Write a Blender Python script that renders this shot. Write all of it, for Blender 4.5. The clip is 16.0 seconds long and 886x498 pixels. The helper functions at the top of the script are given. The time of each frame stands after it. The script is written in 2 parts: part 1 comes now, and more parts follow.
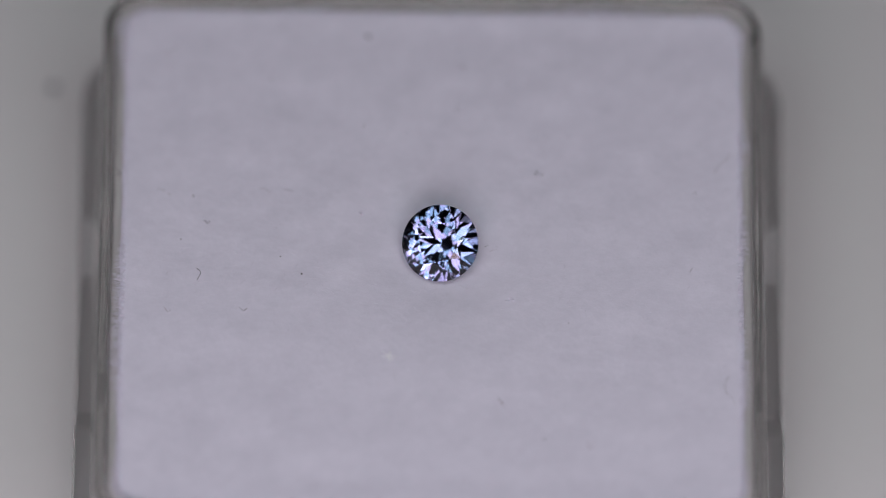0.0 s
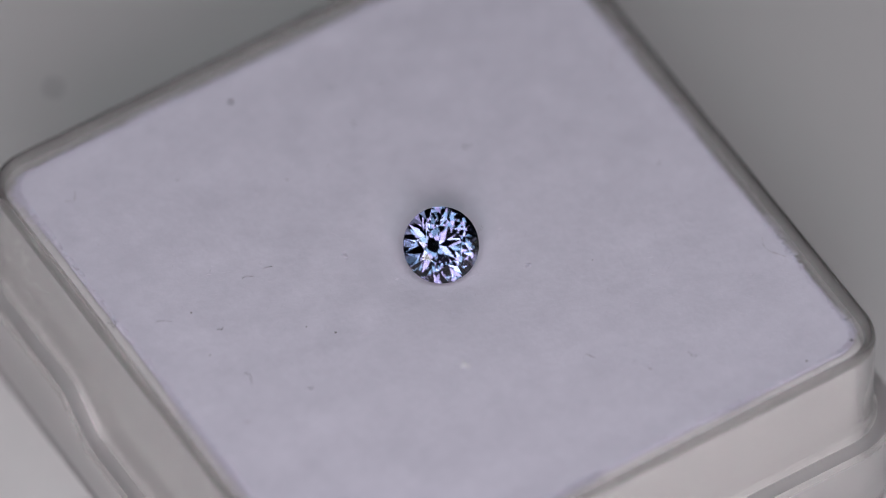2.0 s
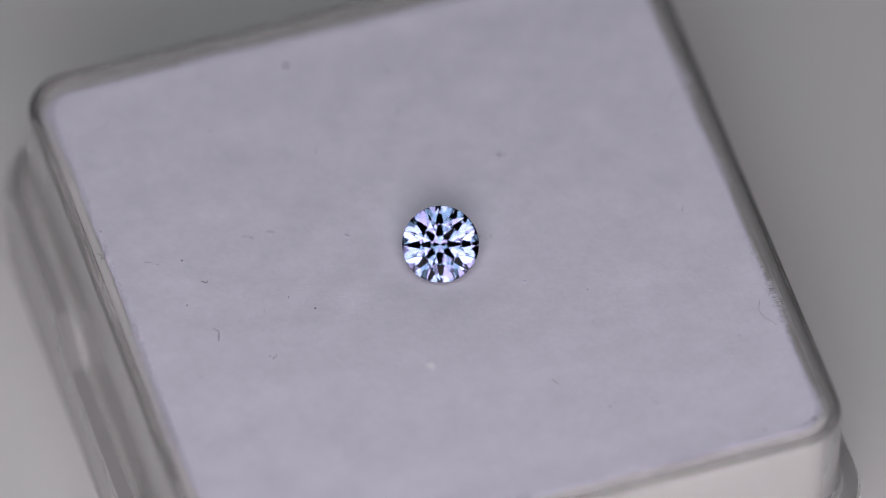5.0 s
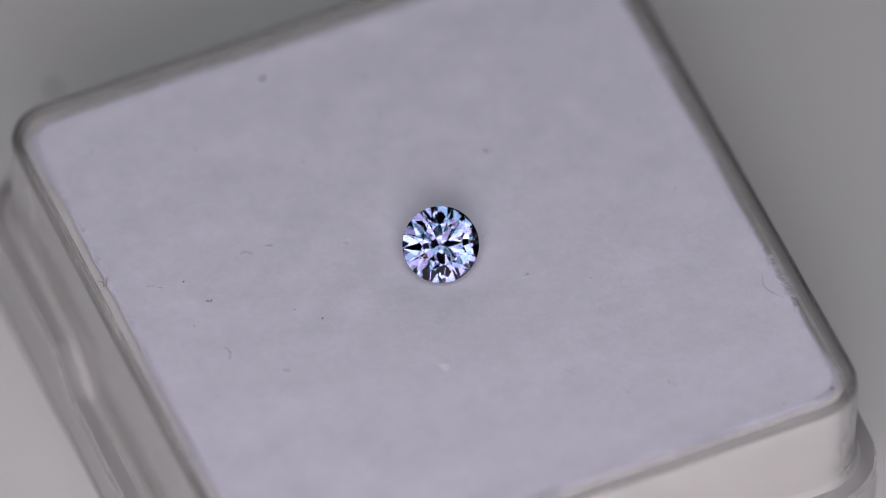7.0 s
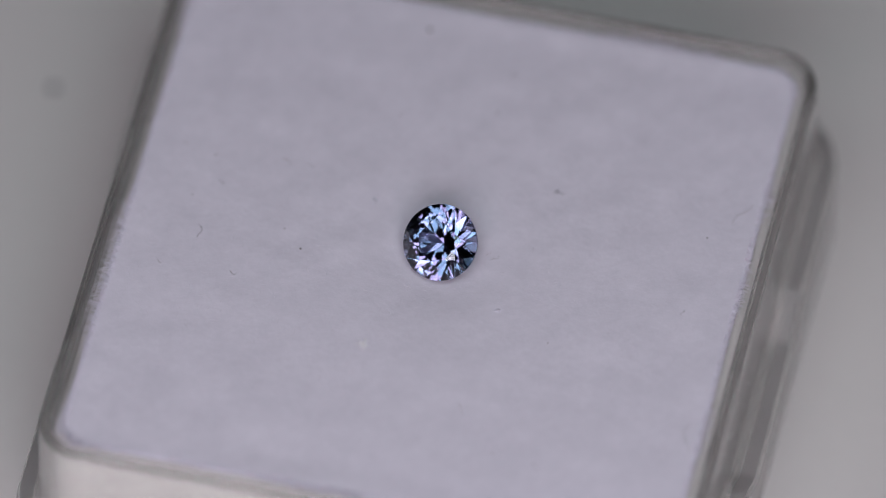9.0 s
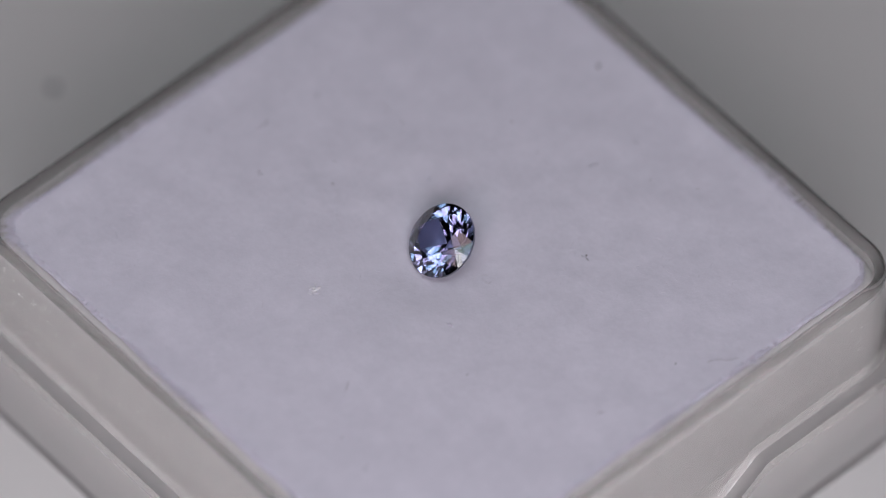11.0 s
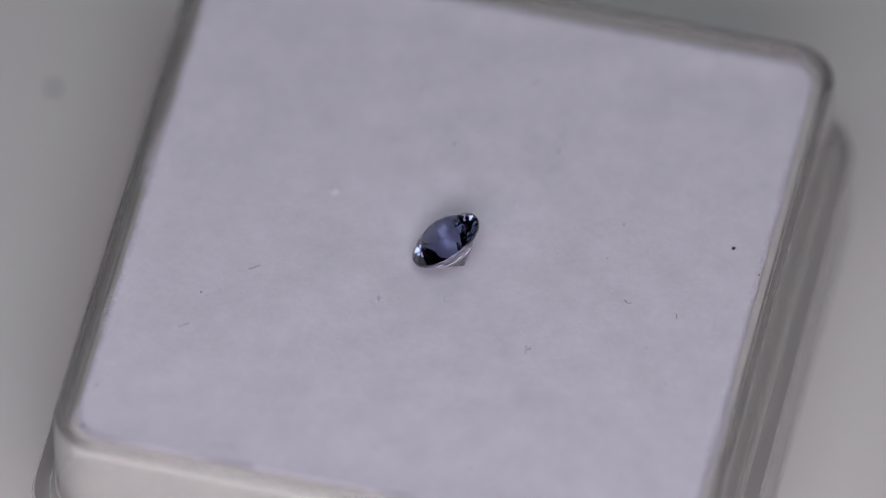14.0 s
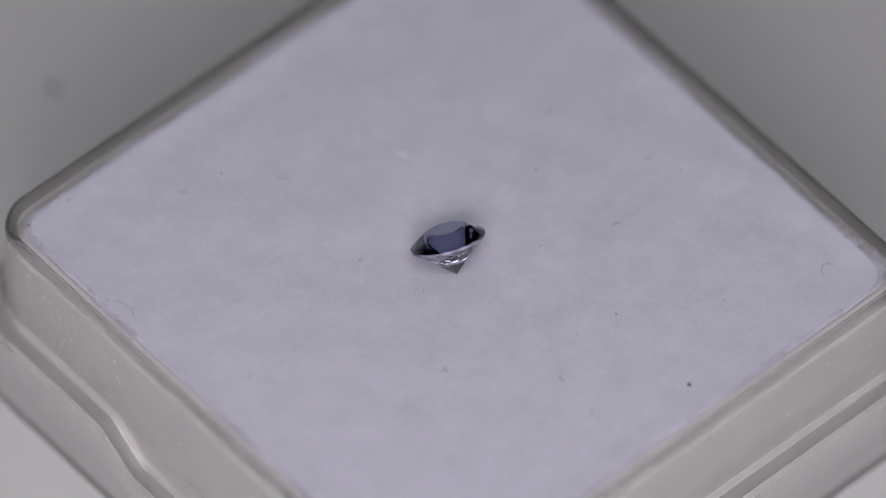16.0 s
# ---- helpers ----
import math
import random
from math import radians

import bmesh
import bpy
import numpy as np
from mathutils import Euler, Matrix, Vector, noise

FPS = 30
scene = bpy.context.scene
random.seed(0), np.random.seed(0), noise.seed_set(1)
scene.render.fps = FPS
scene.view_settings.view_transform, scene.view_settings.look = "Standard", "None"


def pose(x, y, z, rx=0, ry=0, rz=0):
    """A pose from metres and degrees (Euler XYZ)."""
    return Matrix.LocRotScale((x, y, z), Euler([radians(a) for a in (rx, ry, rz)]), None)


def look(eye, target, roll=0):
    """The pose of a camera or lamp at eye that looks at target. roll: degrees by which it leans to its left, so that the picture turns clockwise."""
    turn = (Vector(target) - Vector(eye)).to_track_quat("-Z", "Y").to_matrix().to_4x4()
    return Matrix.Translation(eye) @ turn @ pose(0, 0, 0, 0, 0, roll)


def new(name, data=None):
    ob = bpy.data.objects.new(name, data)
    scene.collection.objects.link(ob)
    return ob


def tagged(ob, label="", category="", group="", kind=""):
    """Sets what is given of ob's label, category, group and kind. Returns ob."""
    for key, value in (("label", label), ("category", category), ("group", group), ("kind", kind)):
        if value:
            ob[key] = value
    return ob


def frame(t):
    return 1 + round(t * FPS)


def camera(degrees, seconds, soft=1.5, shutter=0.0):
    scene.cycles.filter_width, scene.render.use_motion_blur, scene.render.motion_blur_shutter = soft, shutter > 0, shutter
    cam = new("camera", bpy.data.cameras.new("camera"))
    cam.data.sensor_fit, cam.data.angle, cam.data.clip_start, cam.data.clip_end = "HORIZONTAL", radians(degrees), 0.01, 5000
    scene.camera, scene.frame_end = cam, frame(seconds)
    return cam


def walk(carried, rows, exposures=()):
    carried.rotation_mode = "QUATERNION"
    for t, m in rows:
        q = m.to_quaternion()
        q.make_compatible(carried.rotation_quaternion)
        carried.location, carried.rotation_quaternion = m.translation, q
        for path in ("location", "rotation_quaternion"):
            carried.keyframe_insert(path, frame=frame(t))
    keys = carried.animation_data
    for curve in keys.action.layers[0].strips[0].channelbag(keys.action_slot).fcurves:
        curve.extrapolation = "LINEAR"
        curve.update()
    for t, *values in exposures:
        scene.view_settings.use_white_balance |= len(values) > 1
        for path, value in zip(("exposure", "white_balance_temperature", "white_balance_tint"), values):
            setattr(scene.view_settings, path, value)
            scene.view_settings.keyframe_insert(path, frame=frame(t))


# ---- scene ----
# A small gemstone on a white fleece pad in a clear display box that turns on a table under a macro camera.
U = 0.00003                 # the plan's unit: 0.03 mm
ZP = 420 * U                # height of the pad's top above the table
ELEV = radians(52.58)       # the camera looks down by this angle
FAR = 25450 * U             # its distance from the gemstone

# ---- camera ----
cam = camera(3.53, 16.0, soft=0.7)
UP = Vector((0, math.sin(ELEV), math.cos(ELEV)))
AIM = Vector((-2.6 * U, 0, ZP)) + UP * 15 * U
EYE = AIM + Vector((0, -math.cos(ELEV), math.sin(ELEV))) * FAR
cam.data.dof.use_dof = True
cam.data.dof.focus_distance = FAR - 0.0012
cam.data.dof.aperture_fstop = 14.0
walk(cam, [(0.0, look(EYE, AIM, 1.29)), (16.0, look(EYE, AIM, 1.29))])

# The turn of the box about the upright axis, in degrees.
TURN = [(0.0, 0.75), (0.12, -0.6), (0.5, 5.7), (1.0, 15.2), (1.5, 24.2), (2.0, 33.3), (2.16, 35.4), (2.5, 29.5), (3.0, 20.5),
        (3.5, 11.3), (4.0, 3.0), (4.08, 2.6), (4.5, 10.7), (4.7, 13.8), (5.3, 24.8), (5.9, 36.2), (6.1, 38.2), (6.3, 36.4), (7.0, 24.6), (7.5, 16.0),
        (8.0, 6.6), (8.5, -2.7), (9.0, -11.8), (9.5, -21.2), (9.7, -24.9), (10.7, -42.4), (11.8, -60.4), (12.0, -64.1), (12.5, -73.6), (13.0, -82.9),
        (13.5, -92.3), (14.0, -102.0), (14.5, -110.9), (15.0, -119.8), (15.5, -129.1), (16.0, -137.6)]
MOVING = []

# ---- light ----
world = bpy.data.worlds.new("world")
scene.world = world
world.use_nodes = True
world.node_tree.nodes["Background"].inputs["Color"].default_value = (0.85, 0.92, 1.0, 1)
world.node_tree.nodes["Background"].inputs["Strength"].default_value = 0.03


def softbox(eye, target, wide, tall, watts, colour):
    data = bpy.data.lights.new("softbox", "AREA")
    data.shape, data.size, data.size_y, data.energy, data.color = "ELLIPSE", wide, tall, watts, colour
    new("softbox", data).matrix_world = look(eye, target)


COOL, PINK = (0.79, 1.05, 1.05), (1.18, 0.89, 1.01)
CENTRE = Vector((0, 0, ZP))
AXIS = Vector((0, -math.cos(ELEV), math.sin(ELEV)))
# six diffused lamps over and under the lens, close round it, by turns a little bluer and a little pinker
for a, watts, colour in ((50, 0.040, COOL), (90, 0.040, PINK), (130, 0.040, COOL), (230, 0.060, PINK), (270, 0.060, COOL), (310, 0.060, PINK)):
    a = radians(a)
    way = AXIS * math.cos(radians(19)) + (Vector((1, 0, 0)) * math.cos(a) + UP * math.sin(a)) * math.sin(radians(19))
    softbox(CENTRE + way * 0.22, CENTRE, 0.088, 0.088, watts, colour)
scene.view_settings.exposure = 0.05


# ---- materials ----
def material(name, colour, rough, metal=0.0):
    m = bpy.data.materials.new(name)
    m.use_nodes = True
    b = m.node_tree.nodes["Principled BSDF"]
    b.inputs["Base Color"].default_value = (*colour, 1)
    b.inputs["Roughness"].default_value = rough
    b.inputs["Metallic"].default_value = metal
    return m


def put(m, kind, **values):
    n = m.node_tree.nodes.new(kind)
    for key, value in values.items():
        n.inputs[key.replace("_", " ")].default_value = value
    return n


def join(m, a, out, b, into):
    m.node_tree.links.new(a.outputs[out], b.inputs[into])


def mottle(m, colour_a, colour_b, scales, bump, depth):
    """Two scales of noise between two colours, and relief from both."""
    b = m.node_tree.nodes["Principled BSDF"]
    co = put(m, "ShaderNodeTexCoord")
    big = put(m, "ShaderNodeTexNoise", Scale=scales[0], Detail=6.0, Roughness=0.6)
    fine = put(m, "ShaderNodeTexNoise", Scale=scales[1], Detail=5.0, Roughness=0.7)
    join(m, co, "Object", big, "Vector")
    join(m, co, "Object", fine, "Vector")
    add = put(m, "ShaderNodeMath")
    add.operation = "MULTIPLY_ADD"
    add.inputs[1].default_value = 0.6
    half = put(m, "ShaderNodeMath")
    half.operation = "MULTIPLY"
    half.inputs[1].default_value = 0.4
    join(m, fine, "Fac", half, 0)
    join(m, big, "Fac", add, 0)
    join(m, half, 0, add, 2)
    ramp = put(m, "ShaderNodeValToRGB")
    ramp.color_ramp.elements[0].position, ramp.color_ramp.elements[0].color = 0.34, (*colour_a, 1)
    ramp.color_ramp.elements[1].position, ramp.color_ramp.elements[1].color = 0.66, (*colour_b, 1)
    join(m, add, 0, ramp, "Fac")
    join(m, ramp, "Color", b, "Base Color")
    relief = put(m, "ShaderNodeBump", Strength=bump, Distance=depth)
    join(m, add, 0, relief, "Height")
    join(m, relief, "Normal", b, "Normal")
    return m


FLEECE = mottle(material("white fleece", (0.8, 0.79, 0.85), 0.95), (0.745, 0.725, 0.832), (0.855, 0.828, 0.945), (400, 1700), 0.35, 0.0002)
FLEECE.node_tree.nodes["Principled BSDF"].inputs["Sheen Weight"].default_value = 0.05
FOAM = mottle(material("grey-white foam", (0.6, 0.59, 0.58), 0.9), (0.54, 0.53, 0.525), (0.64, 0.63, 0.62), (300, 3000), 0.4, 0.0002)
FUZZ = material("white fibre", (0.72, 0.70, 0.785), 0.8)
TABLE = mottle(material("off-white laminate", (0.7, 0.69, 0.67), 0.5), (0.765, 0.75, 0.745), (0.80, 0.785, 0.78), (18, 900), 0.12, 0.0001)
WALL = mottle(material("grey wall paint", (0.4, 0.4, 0.4), 0.8), (0.34, 0.34, 0.35), (0.42, 0.42, 0.43), (2, 90), 0.2, 0.001)
LINT = material("dark lint", (0.18, 0.17, 0.19), 0.8)
LINT_PALE = material("grey lint", (0.30, 0.27, 0.28), 0.8)
DUST_WHITE = material("white dust", (0.9, 0.9, 0.9), 0.7)
GRIT = material("black grit", (0.012, 0.012, 0.014), 0.5)

CLEAR = material("clear polystyrene", (0.93, 0.93, 0.935), 0.03)
b = CLEAR.node_tree.nodes["Principled BSDF"]
b.inputs["Transmission Weight"].default_value = 1.0
b.inputs["IOR"].default_value = 1.5
grain = put(CLEAR, "ShaderNodeTexNoise", Scale=420.0, Detail=3.0)
where = put(CLEAR, "ShaderNodeTexCoord")
ripple = put(CLEAR, "ShaderNodeBump", Strength=0.02, Distance=0.0001)
join(CLEAR, where, "Object", grain, "Vector")
join(CLEAR, grain, "Fac", ripple, "Height")
join(CLEAR, ripple, "Normal", b, "Normal")
RIM = CLEAR.copy()
RIM.name = "polished polystyrene rim"
RIM.node_tree.nodes["Principled BSDF"].inputs["Roughness"].default_value = 0.10
RIM.node_tree.nodes["Principled BSDF"].inputs["Transmission Weight"].default_value = 0.93
RIM.node_tree.nodes["Principled BSDF"].inputs["Base Color"].default_value = (0.70, 0.685, 0.68, 1)
# Grey base stands in for the foot's contact shade and the ledge's dark refraction.
SHADE_GREY = CLEAR.copy()
SHADE_GREY.node_tree.nodes["Principled BSDF"].inputs["Roughness"].default_value = 0.4
SHADE_GREY.name = "frosted polystyrene, shade in its grey"
SHADE_GREY.node_tree.nodes["Principled BSDF"].inputs["Base Color"].default_value = (0.48, 0.47, 0.47, 1)
SHADE_GREY.node_tree.nodes["Principled BSDF"].inputs["Transmission Weight"].default_value = 0.75
HAZY = CLEAR.copy()
HAZY.name = "hazy polystyrene"
HAZY.node_tree.nodes["Principled BSDF"].inputs["Roughness"].default_value = 0.14
HAZY.node_tree.nodes["Principled BSDF"].inputs["Transmission Weight"].default_value = 0.80
HAZY.node_tree.nodes["Principled BSDF"].inputs["Base Color"].default_value = (0.92, 0.91, 0.895, 1)
CLOUDY = CLEAR.copy()
CLOUDY.name = "cloudy polystyrene"
CLOUDY.node_tree.nodes["Principled BSDF"].inputs["Roughness"].default_value = 0.3
CLOUDY.node_tree.nodes["Principled BSDF"].inputs["Transmission Weight"].default_value = 0.58
CLOUDY.node_tree.nodes["Principled BSDF"].inputs["Base Color"].default_value = (0.90, 0.89, 0.88, 1)

GEM = material("blue gem", (0.215, 0.255, 0.46), 0.0)
b = GEM.node_tree.nodes["Principled BSDF"]
b.inputs["Transmission Weight"].default_value = 1.0
b.inputs["IOR"].default_value = 1.77
GEM_BACK = GEM.copy()
GEM_BACK.name = "blue gem, pavilion"
GEM_BACK.node_tree.nodes["Principled BSDF"].inputs["Base Color"].default_value = (1.0, 0.96, 1.0, 1)
GIRDLE = material("bruted girdle", (0.16, 0.16, 0.27), 0.35)
b = GIRDLE.node_tree.nodes["Principled BSDF"]
b.inputs["Transmission Weight"].default_value = 0.8
b.inputs["IOR"].default_value = 1.77


# ---- mesh helpers ----
def mesh_of(name, bm, *materials):
    data = bpy.data.meshes.new(name)
    bm.to_mesh(data)
    bm.free()
    for m in materials:
        data.materials.append(m)
    return data


def part(name, bm, mat, parent, label=""):
    ob = new(name, mesh_of(name, bm, mat))
    ob.parent = parent
    return tagged(ob, label)


def thing(name, label, category, group="", bm=None, mats=(), moves=True):
    ob = new(name, mesh_of(name, bm, *mats) if bm else None)
    if moves:
        MOVING.append(ob)
    return tagged(ob, label, category, group)


def slab(bm, x0, x1, y0, y1, z0, z1):
    made = bmesh.ops.create_cube(bm, size=1)
    for v in made["verts"]:
        v.co = Vector((x0 + (v.co.x + 0.5) * (x1 - x0), y0 + (v.co.y + 0.5) * (y1 - y0), z0 + (v.co.z + 0.5) * (z1 - z0)))
    return made["verts"]


def ring(cx, cy, half, radius, side=28, bend=9):
    """Points round a square with rounded corners, counter-clockwise from the lower end of the +x side."""
    points = []
    k = half - radius
    for q in range(4):
        a = q * math.pi / 2
        turn = Matrix.Rotation(a, 2)
        for i in range(side):
            points.append(turn @ Vector((half, -k + 2 * k * i / side)))
        for i in range(bend):
            w = i / bend * math.pi / 2
            points.append(turn @ Vector((k + radius * math.cos(w), k + radius * math.sin(w))))
    return [Vector((p.x + cx, p.y + cy)) for p in points]


def loft(bm, loops, close_first=True, close_last=True):
    rows = [[bm.verts.new(p) for p in loop] for loop in loops]
    n = len(rows[0])
    for a, c in zip(rows, rows[1:]):
        for i in range(n):
            f = bm.faces.new((a[i], a[(i + 1) % n], c[(i + 1) % n], c[i]))
            f.smooth = True
    if close_first:
        bm.faces.new(rows[0][::-1])
    if close_last:
        bm.faces.new(rows[-1])
    return rows


def hair(bm, base, way, length, width, rise, sag):
    """One fibre: a narrow three-sided tapering strand."""
    side = way.cross(Vector((0, 0, 1))).normalized()
    last = None
    for i in range(4):
        f = i / 3
        c = base + way * length * f + Vector((0, 0, rise * f - sag * f * f)) + side * noise.noise(base * 5000 + Vector((f * 2, 0, 0))) * length * 0.25
        w = width * (1 - 0.8 * f)
        now = [bm.verts.new(c + side * w), bm.verts.new(c - side * w), bm.verts.new(c + Vector((0, 0, w * 1.6)))]
        if last:
            for k in range(3):
                bm.faces.new((last[k], last[(k + 1) % 3], now[(k + 1) % 3], now[k]))
        last = now


# ---- the table and the room round it ----
bm = bmesh.new()
slab(bm, -0.7, 0.7, -0.75, 0.75, -0.03, 0)
bmesh.ops.bevel(bm, geom=bm.edges[:], offset=0.002, segments=2, affect="EDGES")
tagged(new("table_surface", mesh_of("table_surface", bm, TABLE)), "plain off-white laminate tabletop under the box", "table", kind="structure")
for name, box in (("floor", (-2, 2, -2, 2, -0.80, -0.75)), ("ceiling", (-2, 2, -2, 2, 1.75, 1.8)),
                  ("wall_north", (-2.1, 2.1, 2, 2.1, -0.8, 1.8)), ("wall_south", (-2.1, 2.1, -2.1, -2, -0.8, 1.8)),
                  ("wall_east", (2, 2.1, -2, 2, -0.8, 1.8)), ("wall_west", (-2.1, -2, -2, 2, -0.8, 1.8))):
    bm = bmesh.new()
    slab(bm, *box)
    tagged(new(name, mesh_of(name, bm, WALL)), "plain grey painted " + name.split("_")[0], name.split("_")[0], kind="structure")
bm = bmesh.new()
for x in (-0.62, 0.62):
    for y in (-0.67, 0.67):
        slab(bm, x - 0.025, x + 0.025, y - 0.025, y + 0.025, -0.75, -0.03)
tagged(new("table_frame", mesh_of("table_frame", bm, WALL)), "grey painted legs that carry the tabletop", "table", kind="structure")


# ---- the clear box ----
BX, BY = -23 * U, 1 * U
Z_SHOULDER, DIP = -206 * U, 62 * U


def ledge(p):
    """How far the shoulder is let down at a point of the rim: a finger scoop on two opposite sides."""
    y = (p.y - BY) / U
    if abs(p.x - BX) < 560 * U:
        return 0.0
    w = min(1.0, max(0.0, (232 - abs(y)) / 80))
    return DIP * w


def level(half, radius, z, dips=0.0):
    return [Vector((p.x, p.y, ZP + z * U - dips * ledge(p))) for p in ring(BX, BY, half * U, radius * U, 80, 14)]


box = thing("display_box", "clear plastic square gem display box, lid off, on the table", "box")
SHELL = [level(600, 100, -420), level(618, 114, -417), level(628, 122, -408), level(631, 124, -396), level(632, 124, -372), level(632, 124, -300), level(631, 124, -222, 1),
         level(629, 122, -211, 1), level(626, 119, -206, 1), level(600, 94, -206, 1), level(595, 89, -203, 1), level(591, 86, -192, 1), level(590, 84, -60), level(589, 83, 2),
         level(587, 81, 10), level(582, 76, 14), level(574, 68, 14), level(569, 63, 10), level(567, 61, 0), level(566, 60, -120), level(566, 60, -206, 1),
         level(569, 63, -222, 1), level(577, 71, -230, 1), level(596, 90, -233, 1), level(604, 97, -238, 1), level(607, 100, -250, 1), level(606, 99, -376), level(600, 94, -386), level(588, 84, -390)]
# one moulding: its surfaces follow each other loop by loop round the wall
for name, first, last, label in (("foot", 0, 4, "rounded foot, greyed for contact shade and dark refraction"), ("base_wall", 4, 6, "clear lower wall"), ("shoulder", 6, 8, "rounded shoulder edge"), ("ledge", 8, 9, "frosted ledge let down in finger scoops, greyed for dark refraction"), ("neck_foot", 9, 11, ""),
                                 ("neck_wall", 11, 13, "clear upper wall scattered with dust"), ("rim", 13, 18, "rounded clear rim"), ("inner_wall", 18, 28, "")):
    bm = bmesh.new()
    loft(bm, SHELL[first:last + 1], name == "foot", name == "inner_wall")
    # foot and ledge get the grey that has their shade painted in
    part(name, bm, {"rim": RIM, "ledge": SHADE_GREY, "foot": SHADE_GREY, "base_wall": CLOUDY}.get(name, HAZY), box, label).visible_shadow = False


def wall_dust():
    """Loose white dust and short curled fibres on the outside of the neck, on all four sides."""
    bm = bmesh.new()
    rnd = random.Random(21)
    for i in range(760):
        along, z = rnd.uniform(-500, 500), rnd.uniform(-185, -20)
        size = rnd.choice((0.5, 0.6, 0.7, 0.8, 1.0, 1.4))
        turn = Matrix.Rotation((i % 4) * math.pi / 2, 2)
        p = turn @ Vector((590.6, along if rnd.random() < 0.5 else -430 + rnd.gauss(0, 60)))
        at = Vector((BX + p.x * U, BY + p.y * U, ZP + z * U))
        if i % 3 == 0:
            way = (turn @ Vector((0.15, rnd.choice((-1, 1))))).to_3d()
            hair(bm, at, way, rnd.uniform(3, 9) * U, rnd.uniform(0.3, 0.5) * U, rnd.uniform(-6, 6) * U, rnd.uniform(-5, 5) * U)
            continue
        made = bmesh.ops.create_icosphere(bm, subdivisions=1, radius=size * U)
        for v in made["verts"]:
            v.co *= 1 + 0.5 * noise.noise(v.co / U + Vector((i * 3.1, 0, 0)))
            v.co += at
    return bm


tagged(part("wall_dust", wall_dust(), DUST_WHITE, box, "white dust grains on the clear wall"), kind="stuff")

# ---- the fleece pad ----
PX, PY = -22 * U, 2 * U


def pad_z(x, y):
    """The pad's top: a shallow dent where the stone lies."""
    d2 = ((x + 6 * U) ** 2 + (y + 4 * U) ** 2) / (95 * U) ** 2
    return ZP - 15 * U * math.exp(-d2)


def pad_mesh():
    bm = bmesh.new()

    def pad_level(half, radius, z, rough=0.0):
        out = []
        for p in ring(PX, PY, half * U, radius * U, 56, 10):
            w = noise.noise(Vector((p.x, p.y, 0)) * 900) * rough + noise.noise(Vector((p.x, p.y, 3)) * 3200) * rough * 0.5
            c = Vector((PX, PY))
            q = c + (p - c) * (1 + w * U / (half * U))
            out.append(Vector((q.x, q.y, ZP + z * U)))
        return out
    loops = [pad_level(480, 30, -34), pad_level(532, 42, -10), pad_level(545, 47, -6, 1), pad_level(551, 49, -3.0, 2), pad_level(551, 49, 0.5, 3), pad_level(546, 47, 2.0, 4),
             pad_level(536, 43, 1.9, 3), pad_level(522, 38, 1.0, 2), pad_level(506, 32, 0.2, 1)]
    for k in range(1, 48):
        loops.append(pad_level(502 * (1 - k / 48), 30 * (1 - k / 48), 0))
    rows = loft(bm, loops)
    for row in rows[8:]:
        for v in row:
            v.co.z += pad_z(v.co.x, v.co.y) - ZP + (noise.noise(v.co * 230) * 2.0 + noise.noise(v.co * 700) * 1.0) * U
    return bm


def core_mesh():
    bm = bmesh.new()
    loft(bm, [[Vector((p.x, p.y, ZP + z * U)) for p in ring(PX, PY, half * U, radius * U)]
              for half, radius, z in ((548, 44, -389), (560, 54, -380), (562, 55, -300), (566.3, 60, -190), (566.3, 60, -60), (566.2, 60, -30), (564, 58, -20), (558, 54, -13), (550, 49, -9.5), (540, 44, -11), (482, 30, -37))])
    return bm


pad = thing("fleece_pad", "white fuzzy fleece pad filling the clear box", "pad")
part("cover", pad_mesh(), FLEECE, pad, "lilac-white napped fleece cover")
part("foam_core", core_mesh(), FOAM, pad, "grey-white foam core")


def edge_fuzz():
    bm = bmesh.new()
    rnd = random.Random(4)
    rim = ring(PX, PY, 548 * U, 48 * U, 60, 12)
    for i in range(8000):
        k = rnd.randrange(len(rim))
        p = rim[k].lerp(rim[(k + 1) % len(rim)], rnd.random())
        out = (p - Vector((PX, PY))).normalized()
        n = Vector((1, 0)) if abs(p.x - PX) > abs(p.y - PY) else Vector((0, 1))
        n = n * (1 if n.dot(out) > 0 else -1)
        n = (n * 0.7 + out * 0.3).normalized()
        a = rnd.gauss(0, 0.45)
        d = Matrix.Rotation(a, 2) @ n
        tuft = 0.35 + 1.6 * max(0.0, noise.noise(Vector((p.x, p.y, 9)) * 200) + 0.05)
        lean = rnd.uniform(0, 1)
        p = p - n * (8 * U * lean * lean)
        hair(bm, Vector((p.x, p.y, ZP + (1 + 2 * lean) * U)), Vector((d.x, d.y, 0)), rnd.uniform(9, 24) * U * tuft, rnd.uniform(0.3, 0.65) * U, rnd.uniform(-2, 8) * U, rnd.uniform(0, 6) * U)
    return bm


def surface_fuzz():
    bm = bmesh.new()
    rnd = random.Random(8)
    for i in range(5200):
        x, y = PX + rnd.uniform(-545, 545) * U, PY + rnd.uniform(-545, 545) * U
        if noise.noise(Vector((x, y, 5)) * 300) < rnd.uniform(-0.5, 0.45):
            continue
        a = rnd.uniform(0, math.tau)
        hair(bm, Vector((x, y, pad_z(x, y) - 1 * U)), Vector((math.cos(a), math.sin(a), 0)), rnd.uniform(5, 18) * U, rnd.uniform(0.2, 0.38) * U, rnd.uniform(1, 6) * U, rnd.uniform(1, 5) * U)
    return bm


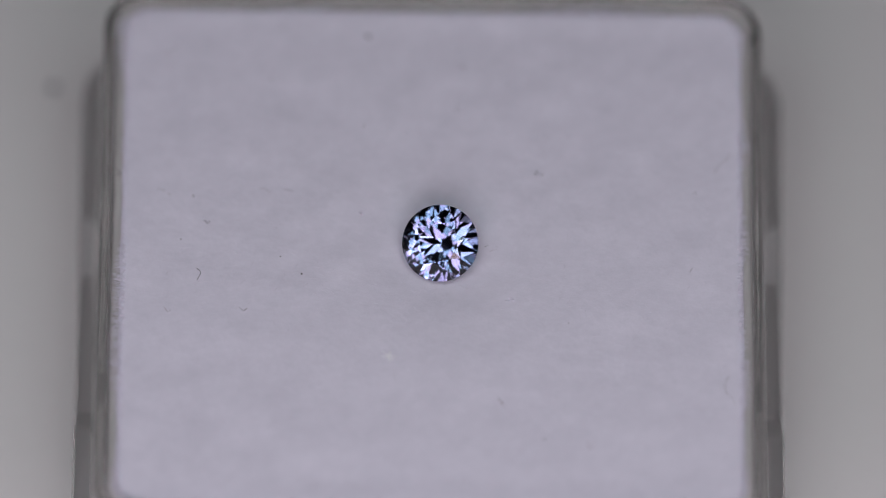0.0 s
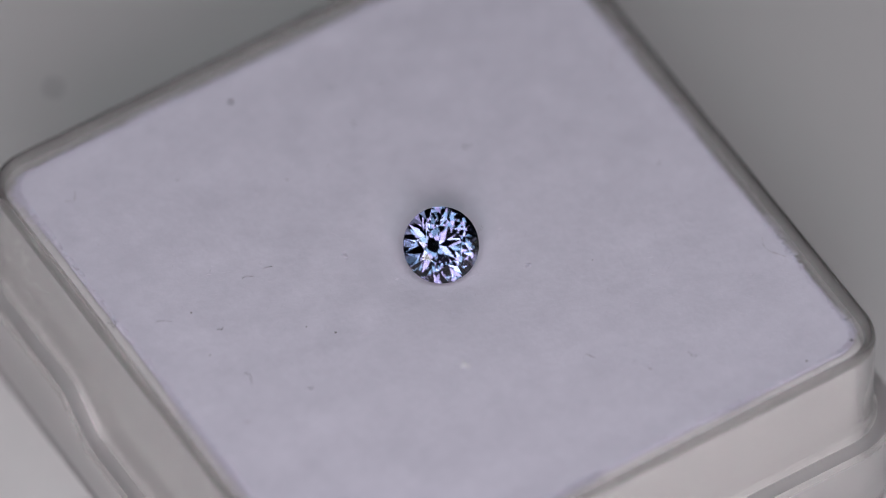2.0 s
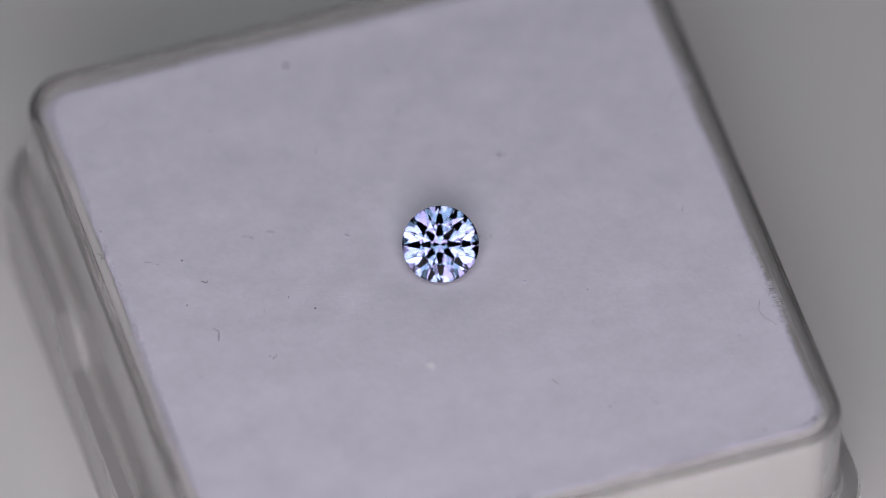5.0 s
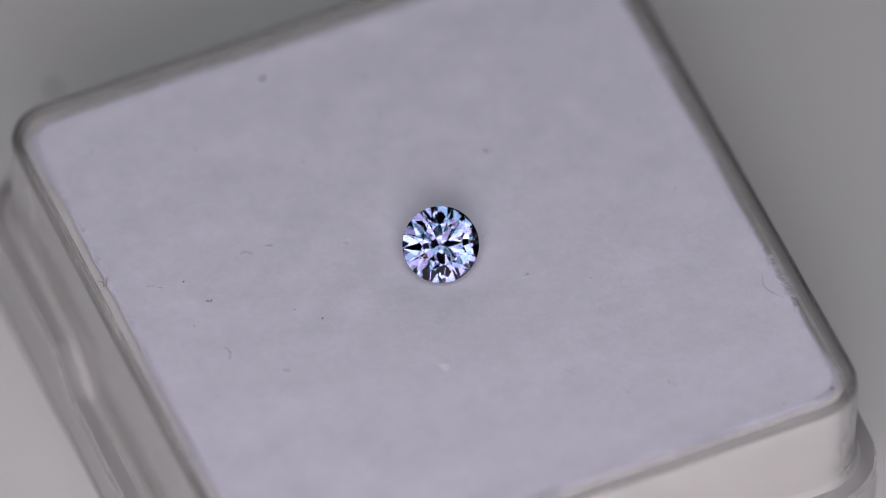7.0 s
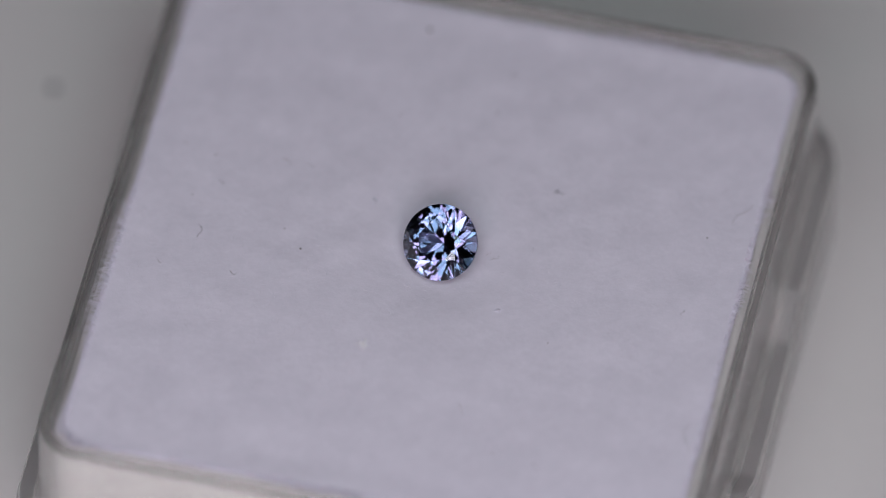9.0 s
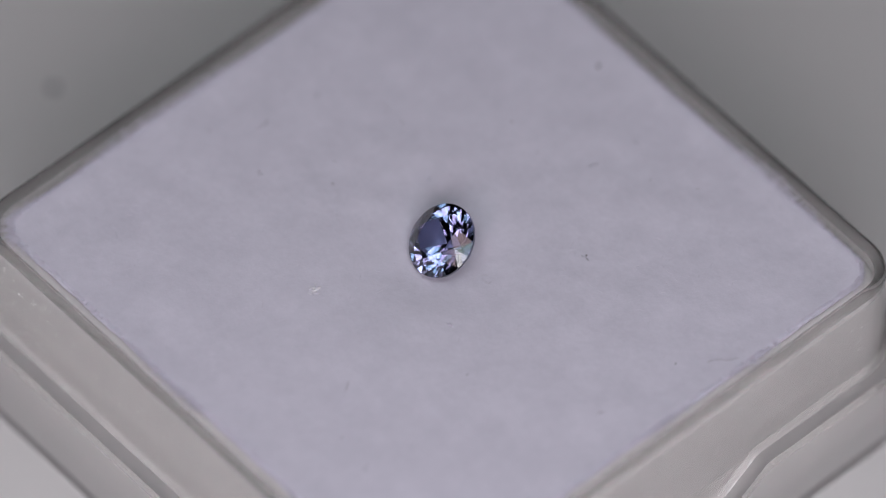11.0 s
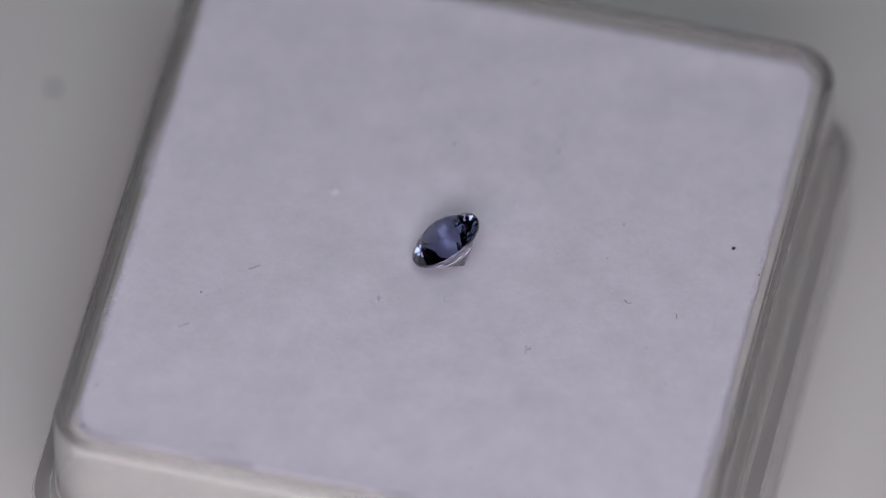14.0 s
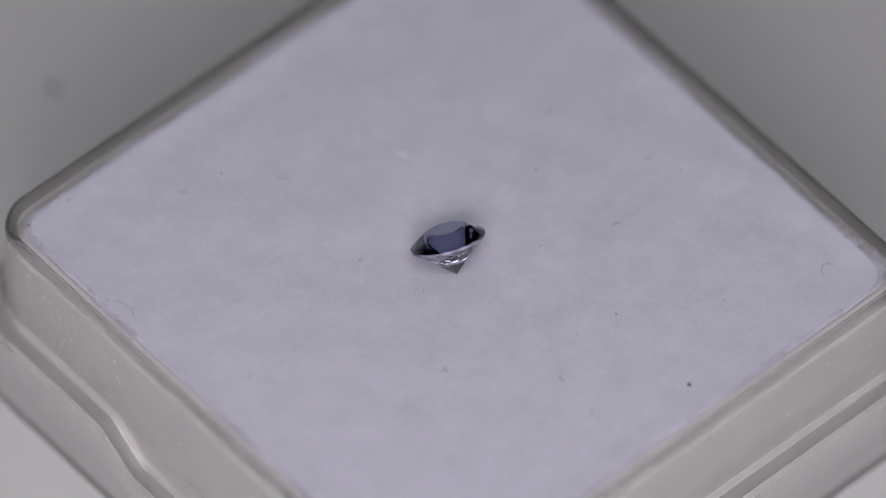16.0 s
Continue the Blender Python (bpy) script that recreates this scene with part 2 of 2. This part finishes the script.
tagged(part("edge_fuzz", edge_fuzz(), FUZZ, pad, "loose white fibres along the pad's edge"), kind="stuff")
tagged(part("surface_fuzz", surface_fuzz(), FUZZ, pad, "fine white fibres on the pad"), kind="stuff")


# ---- the gemstone ----
GEM_PAVILION, GEM_LOWER, GEM_CROWN, GEM_TABLE, GEM_STAR = 41.3, 0.72, 33.3, 0.52, 0.45


def brilliant(radius):
    """A round brilliant cut from a cylinder, facet by facet; the girdle lies at z = 0."""
    bm = bmesh.new()
    bmesh.ops.create_cone(bm, cap_ends=True, segments=64, radius1=1, radius2=1, depth=3)

    def cut(co, no):
        out = bmesh.ops.bisect_plane(bm, geom=bm.verts[:] + bm.edges[:] + bm.faces[:], dist=1e-6, plane_co=co, plane_no=no, clear_outer=True)
        edges = [e for e in out["geom_cut"] if isinstance(e, bmesh.types.BMEdge)]
        if len(edges) > 2:
            bmesh.ops.edgeloop_fill(bm, edges=edges)

    def tilt(angle, azimuth, r, z, up=1):
        a, w = radians(angle), radians(azimuth)
        d = Vector((math.cos(w), math.sin(w), 0))
        cut(d * r + Vector((0, 0, z)), d * math.sin(a) + Vector((0, 0, up * math.cos(a))))
    g, table = 0.045, GEM_TABLE
    c, h = math.cos(radians(22.5)), math.cos(radians(11.25))
    main, bezel = math.tan(radians(GEM_PAVILION)), math.tan(radians(GEM_CROWN))
    reach = 1 - GEM_LOWER                    # how near to the axis the lower halves come
    lower = math.degrees(math.atan((1 - reach * c) * main / ((1 - reach) * h)))
    top = g + (1 - table) * bezel
    flat = table * c                         # from the axis to the table's edge
    tip = flat + GEM_STAR * (c - flat)       # the star facets' outer points
    tip_z = g + (1 - tip * c) * bezel
    star = math.degrees(math.atan((top - tip_z) / (tip - flat)))
    upper = math.degrees(math.atan((tip_z - g) / ((1 - tip) * h)))
    for i in range(8):
        tilt(GEM_PAVILION, i * 45, 1, -g, -1)
    for i in range(16):
        tilt(lower, i * 22.5 + 11.25, h, -g, -1)
    for i in range(8):
        tilt(GEM_CROWN, i * 45, 1, g, 1)
    for i in range(16):
        tilt(upper, i * 22.5 + 11.25, h, g, 1)
    for i in range(8):
        tilt(star, i * 45 + 22.5, flat, top, 1)
    cut(Vector((0, 0, top)), Vector((0, 0, 1)))
    bmesh.ops.scale(bm, vec=(radius, radius, radius), verts=bm.verts[:])
    return bm


GEM_AT = Vector((-7.5 * U, 0.4 * U, ZP + 41 * U))
GEM_TURN = pose(0, 0, 0, 0, 0, -105.5) @ pose(0, 0, 0, 0, 37.4, 0) @ pose(0, 0, 0, 0, 0, 0)
gem = thing("gemstone", "violet-blue round brilliant-cut gemstone tilted on the fleece pad", "gemstone")
for name, low, high, mat, label in (("table_facet", 0.99, 2, GEM, "flat polished top facet"), ("crown", 0.05, 0.99, GEM, ""),
                                    ("girdle", -0.05, 0.05, GIRDLE, "thin frosted girdle"), ("pavilion", -2, -0.05, GEM_BACK, "")):
    bm = brilliant(68 * U)
    bm.normal_update()
    bmesh.ops.delete(bm, geom=[f for f in bm.faces if not low <= f.normal.z < high], context="FACES")
    bmesh.ops.transform(bm, matrix=Matrix.Translation(GEM_AT) @ GEM_TURN, verts=bm.verts[:])
    part(name, bm, mat, gem, label)


# ---- lint and dust on the pad ----
def strand(points, width):
    """A thin bent thread through plan points, lying on the pad."""
    bm = bmesh.new()
    pts = []
    for a, c in zip(points, points[1:]):
        for k in range(6):
            pts.append(Vector(a).lerp(Vector(c), k / 6))
    pts.append(Vector(points[-1]))
    for _ in range(3):
        pts = [pts[0]] + [(a + c * 2 + d) / 4 for a, c, d in zip(pts, pts[1:], pts[2:])] + [pts[-1]]
    last = None
    for i, p in enumerate(pts):
        way = (pts[min(i + 1, len(pts) - 1)] - pts[max(i - 1, 0)]).normalized()
        width_here = width * 0.4
        side = Vector((-way.y, way.x, 0)) * width_here * U
        c = Vector((p.x * U, p.y * U, pad_z(p.x * U, p.y * U) + (2.2 + 1.2 * math.sin(i * 0.6)) * U))
        now = [bm.verts.new(c + side), bm.verts.new(c - Vector((0, 0, width_here * U * 1.6))), bm.verts.new(c - side), bm.verts.new(c + Vector((0, 0, width_here * U)))]
        if last:
            for k in range(4):
                bm.faces.new((last[k], last[(k + 1) % 4], now[(k + 1) % 4], now[k]))
        else:
            bm.faces.new(now)
        last = now
    bm.faces.new(last[::-1])
    return bm


def crumb(x, y, size, flat=0.7, seed=0):
    bm = bmesh.new()
    bmesh.ops.create_icosphere(bm, subdivisions=2, radius=size * U)
    for v in bm.verts:
        v.co *= 1 + 0.45 * noise.noise(v.co / (size * U) * 1.3 + Vector((seed * 7.3 + x, y, 0)))
        v.co.z *= flat
        v.co += Vector((x * U, y * U, pad_z(x * U, y * U) + size * U * 0.6))
    return bm


def fibre(points, width=0.9, mat=LINT, label="short dark lint fibre lying on the white pad"):
    thing("lint_fibre", label, "lint", "lint on the pad", strand(points, width), (mat,))


def speck(x, y, size, mat=LINT, label="tiny dark dust speck on the white pad", flat=0.7):
    thing("dust_speck", label, "dust", "dust on the pad", crumb(x, y, size, flat), (mat,))


def fluff(x, y, reach, count, seed):
    """A wisp of loose fibres pulled up out of the nap."""
    bm = bmesh.new()
    rnd = random.Random(seed)
    for i in range(count):
        a, d = rnd.uniform(0, math.tau), abs(rnd.gauss(0, 0.4)) * reach
        px, py = (x + d * math.cos(a)) * U, (y + d * math.sin(a)) * U
        w = rnd.uniform(0, math.tau)
        hair(bm, Vector((px, py, pad_z(px, py))), Vector((math.cos(w), math.sin(w), 0)), rnd.uniform(0.4, 1.1) * reach * U, rnd.uniform(0.3, 0.6) * U, rnd.uniform(2, 7) * U, rnd.uniform(2, 8) * U)
    thing("fluff_wisp", "small wisp of white fluff raised on the pad", "fluff", "fluff on the pad", bm, (DUST_WHITE if count > 50 else FUZZ,))


fibre([(502, -258), (494, -276), (499, -298), (512, -310), (512, -318), (523, -316)], 0.75, LINT_PALE, "thin curled grey lint fibre near the pad's edge")
fibre([(480, 192), (487, 214), (504, 226), (509, 246), (526, 236), (544, 246)], 0.7, LINT_PALE, "long thin wavy grey lint fibre on the pad")
fibre([(-585, 188), (-577, 181), (-583, 173), (-574, 176), (-572, 184)], 1.3, LINT, "tangled dark lint by the pad's edge")
fibre([(-438, -33), (-430, -40), (-433, -50), (-437, -58)], 1.0)
fibre([(-362, -118), (-355, -126), (-348, -120)], 1.0)
fibre([(-427, 74), (-420, 69), (-416, 73)], 1.3)
fibre([(-330, 147), (-317, 147), (-311, 138)], 0.7, LINT_PALE, "fine curved grey lint fibre on the pad")
fibre([(-286, 146), (-270, 142)], 0.7)
fibre([(-512, 144), (-498, 141), (-486, 130)], 0.7, LINT_PALE, "fine curved grey lint fibre on the pad")
fibre([(96, -312), (103, -322), (108, -330)], 0.9, LINT_PALE)
fibre([(252, -404), (254, -413), (262, -420)], 0.8)
fibre([(18, 330), (24, 336), (22, 346)], 0.9)
fibre([(26, 424), (34, 430), (38, 428)], 0.9)
fibre([(158, 184), (168, 188), (176, 186)], 1.0)
fibre([(-506, 458), (-496, 450), (-484, 458), (-480, 470)], 0.7, LINT_PALE, "curled grey lint fibre in the pad's corner")
fibre([(80, 16), (88, 22), (96, 20), (92, 30)], 0.5, LINT_PALE, "faint grey lint beside the gemstone")
fibre([(70, 26), (78, 32)], 0.45, LINT_PALE)
fibre([(440, -18), (434, -28)], 0.8)
fibre([(-494, -120), (-488, -130), (-482, -126)], 0.7, LINT_PALE)
for x, y, size in ((512, -533, 3.6), (524, -316, 1.6), (-252, -41, 1.8), (-446, 130, 1.6), (-467, 33, 1.2), (-290, -3, 1.2), (420, -530, 1.9),
                   (177, -400, 1.4), (163, 192, 1.6), (-146, 293, 1.5), (112, 392, 1.2), (182, 442, 1.2), (220, -143, 1.0), (-312, 395, 1.2), (-66, 281, 1.0), (444, 150, 1.5)):
    speck(x, y, size, LINT)
thing("grit_grain", "black oval grain of grit on the white pad", "grit", bm=crumb(-139, 494, 3.6, 0.6), mats=(GRIT,))
fluff(-96, -221, 13, 60, 3)
fluff(-150, 96, 10, 26, 5)
fluff(118, -92, 9, 22, 7)
speck(-92, 550, 2.2, LINT_PALE, "tiny brownish dust speck on the pad's edge")

# ---- a spot added on the table, in place of dust on the lens ----
bm = bmesh.new()
bmesh.ops.create_cone(bm, cap_ends=True, segments=20, radius1=10 * U, radius2=7 * U, depth=2 * U)
for v in bm.verts:
    v.co += Vector((-719 * U, 690 * U, 1.0 * U))
tagged(new("lens_dust_spot", mesh_of("lens_dust_spot", bm, LINT)), "small round brownish spot on the tabletop, stand-in for lens dust", "dust")


# ---- what moves: all that stands on the turning box ----
def motions():
    rows = [(t, pose(0, 0, 0, 0, 0, a)) for t, a in TURN]
    for ob in MOVING:
        walk(ob, rows)


motions()
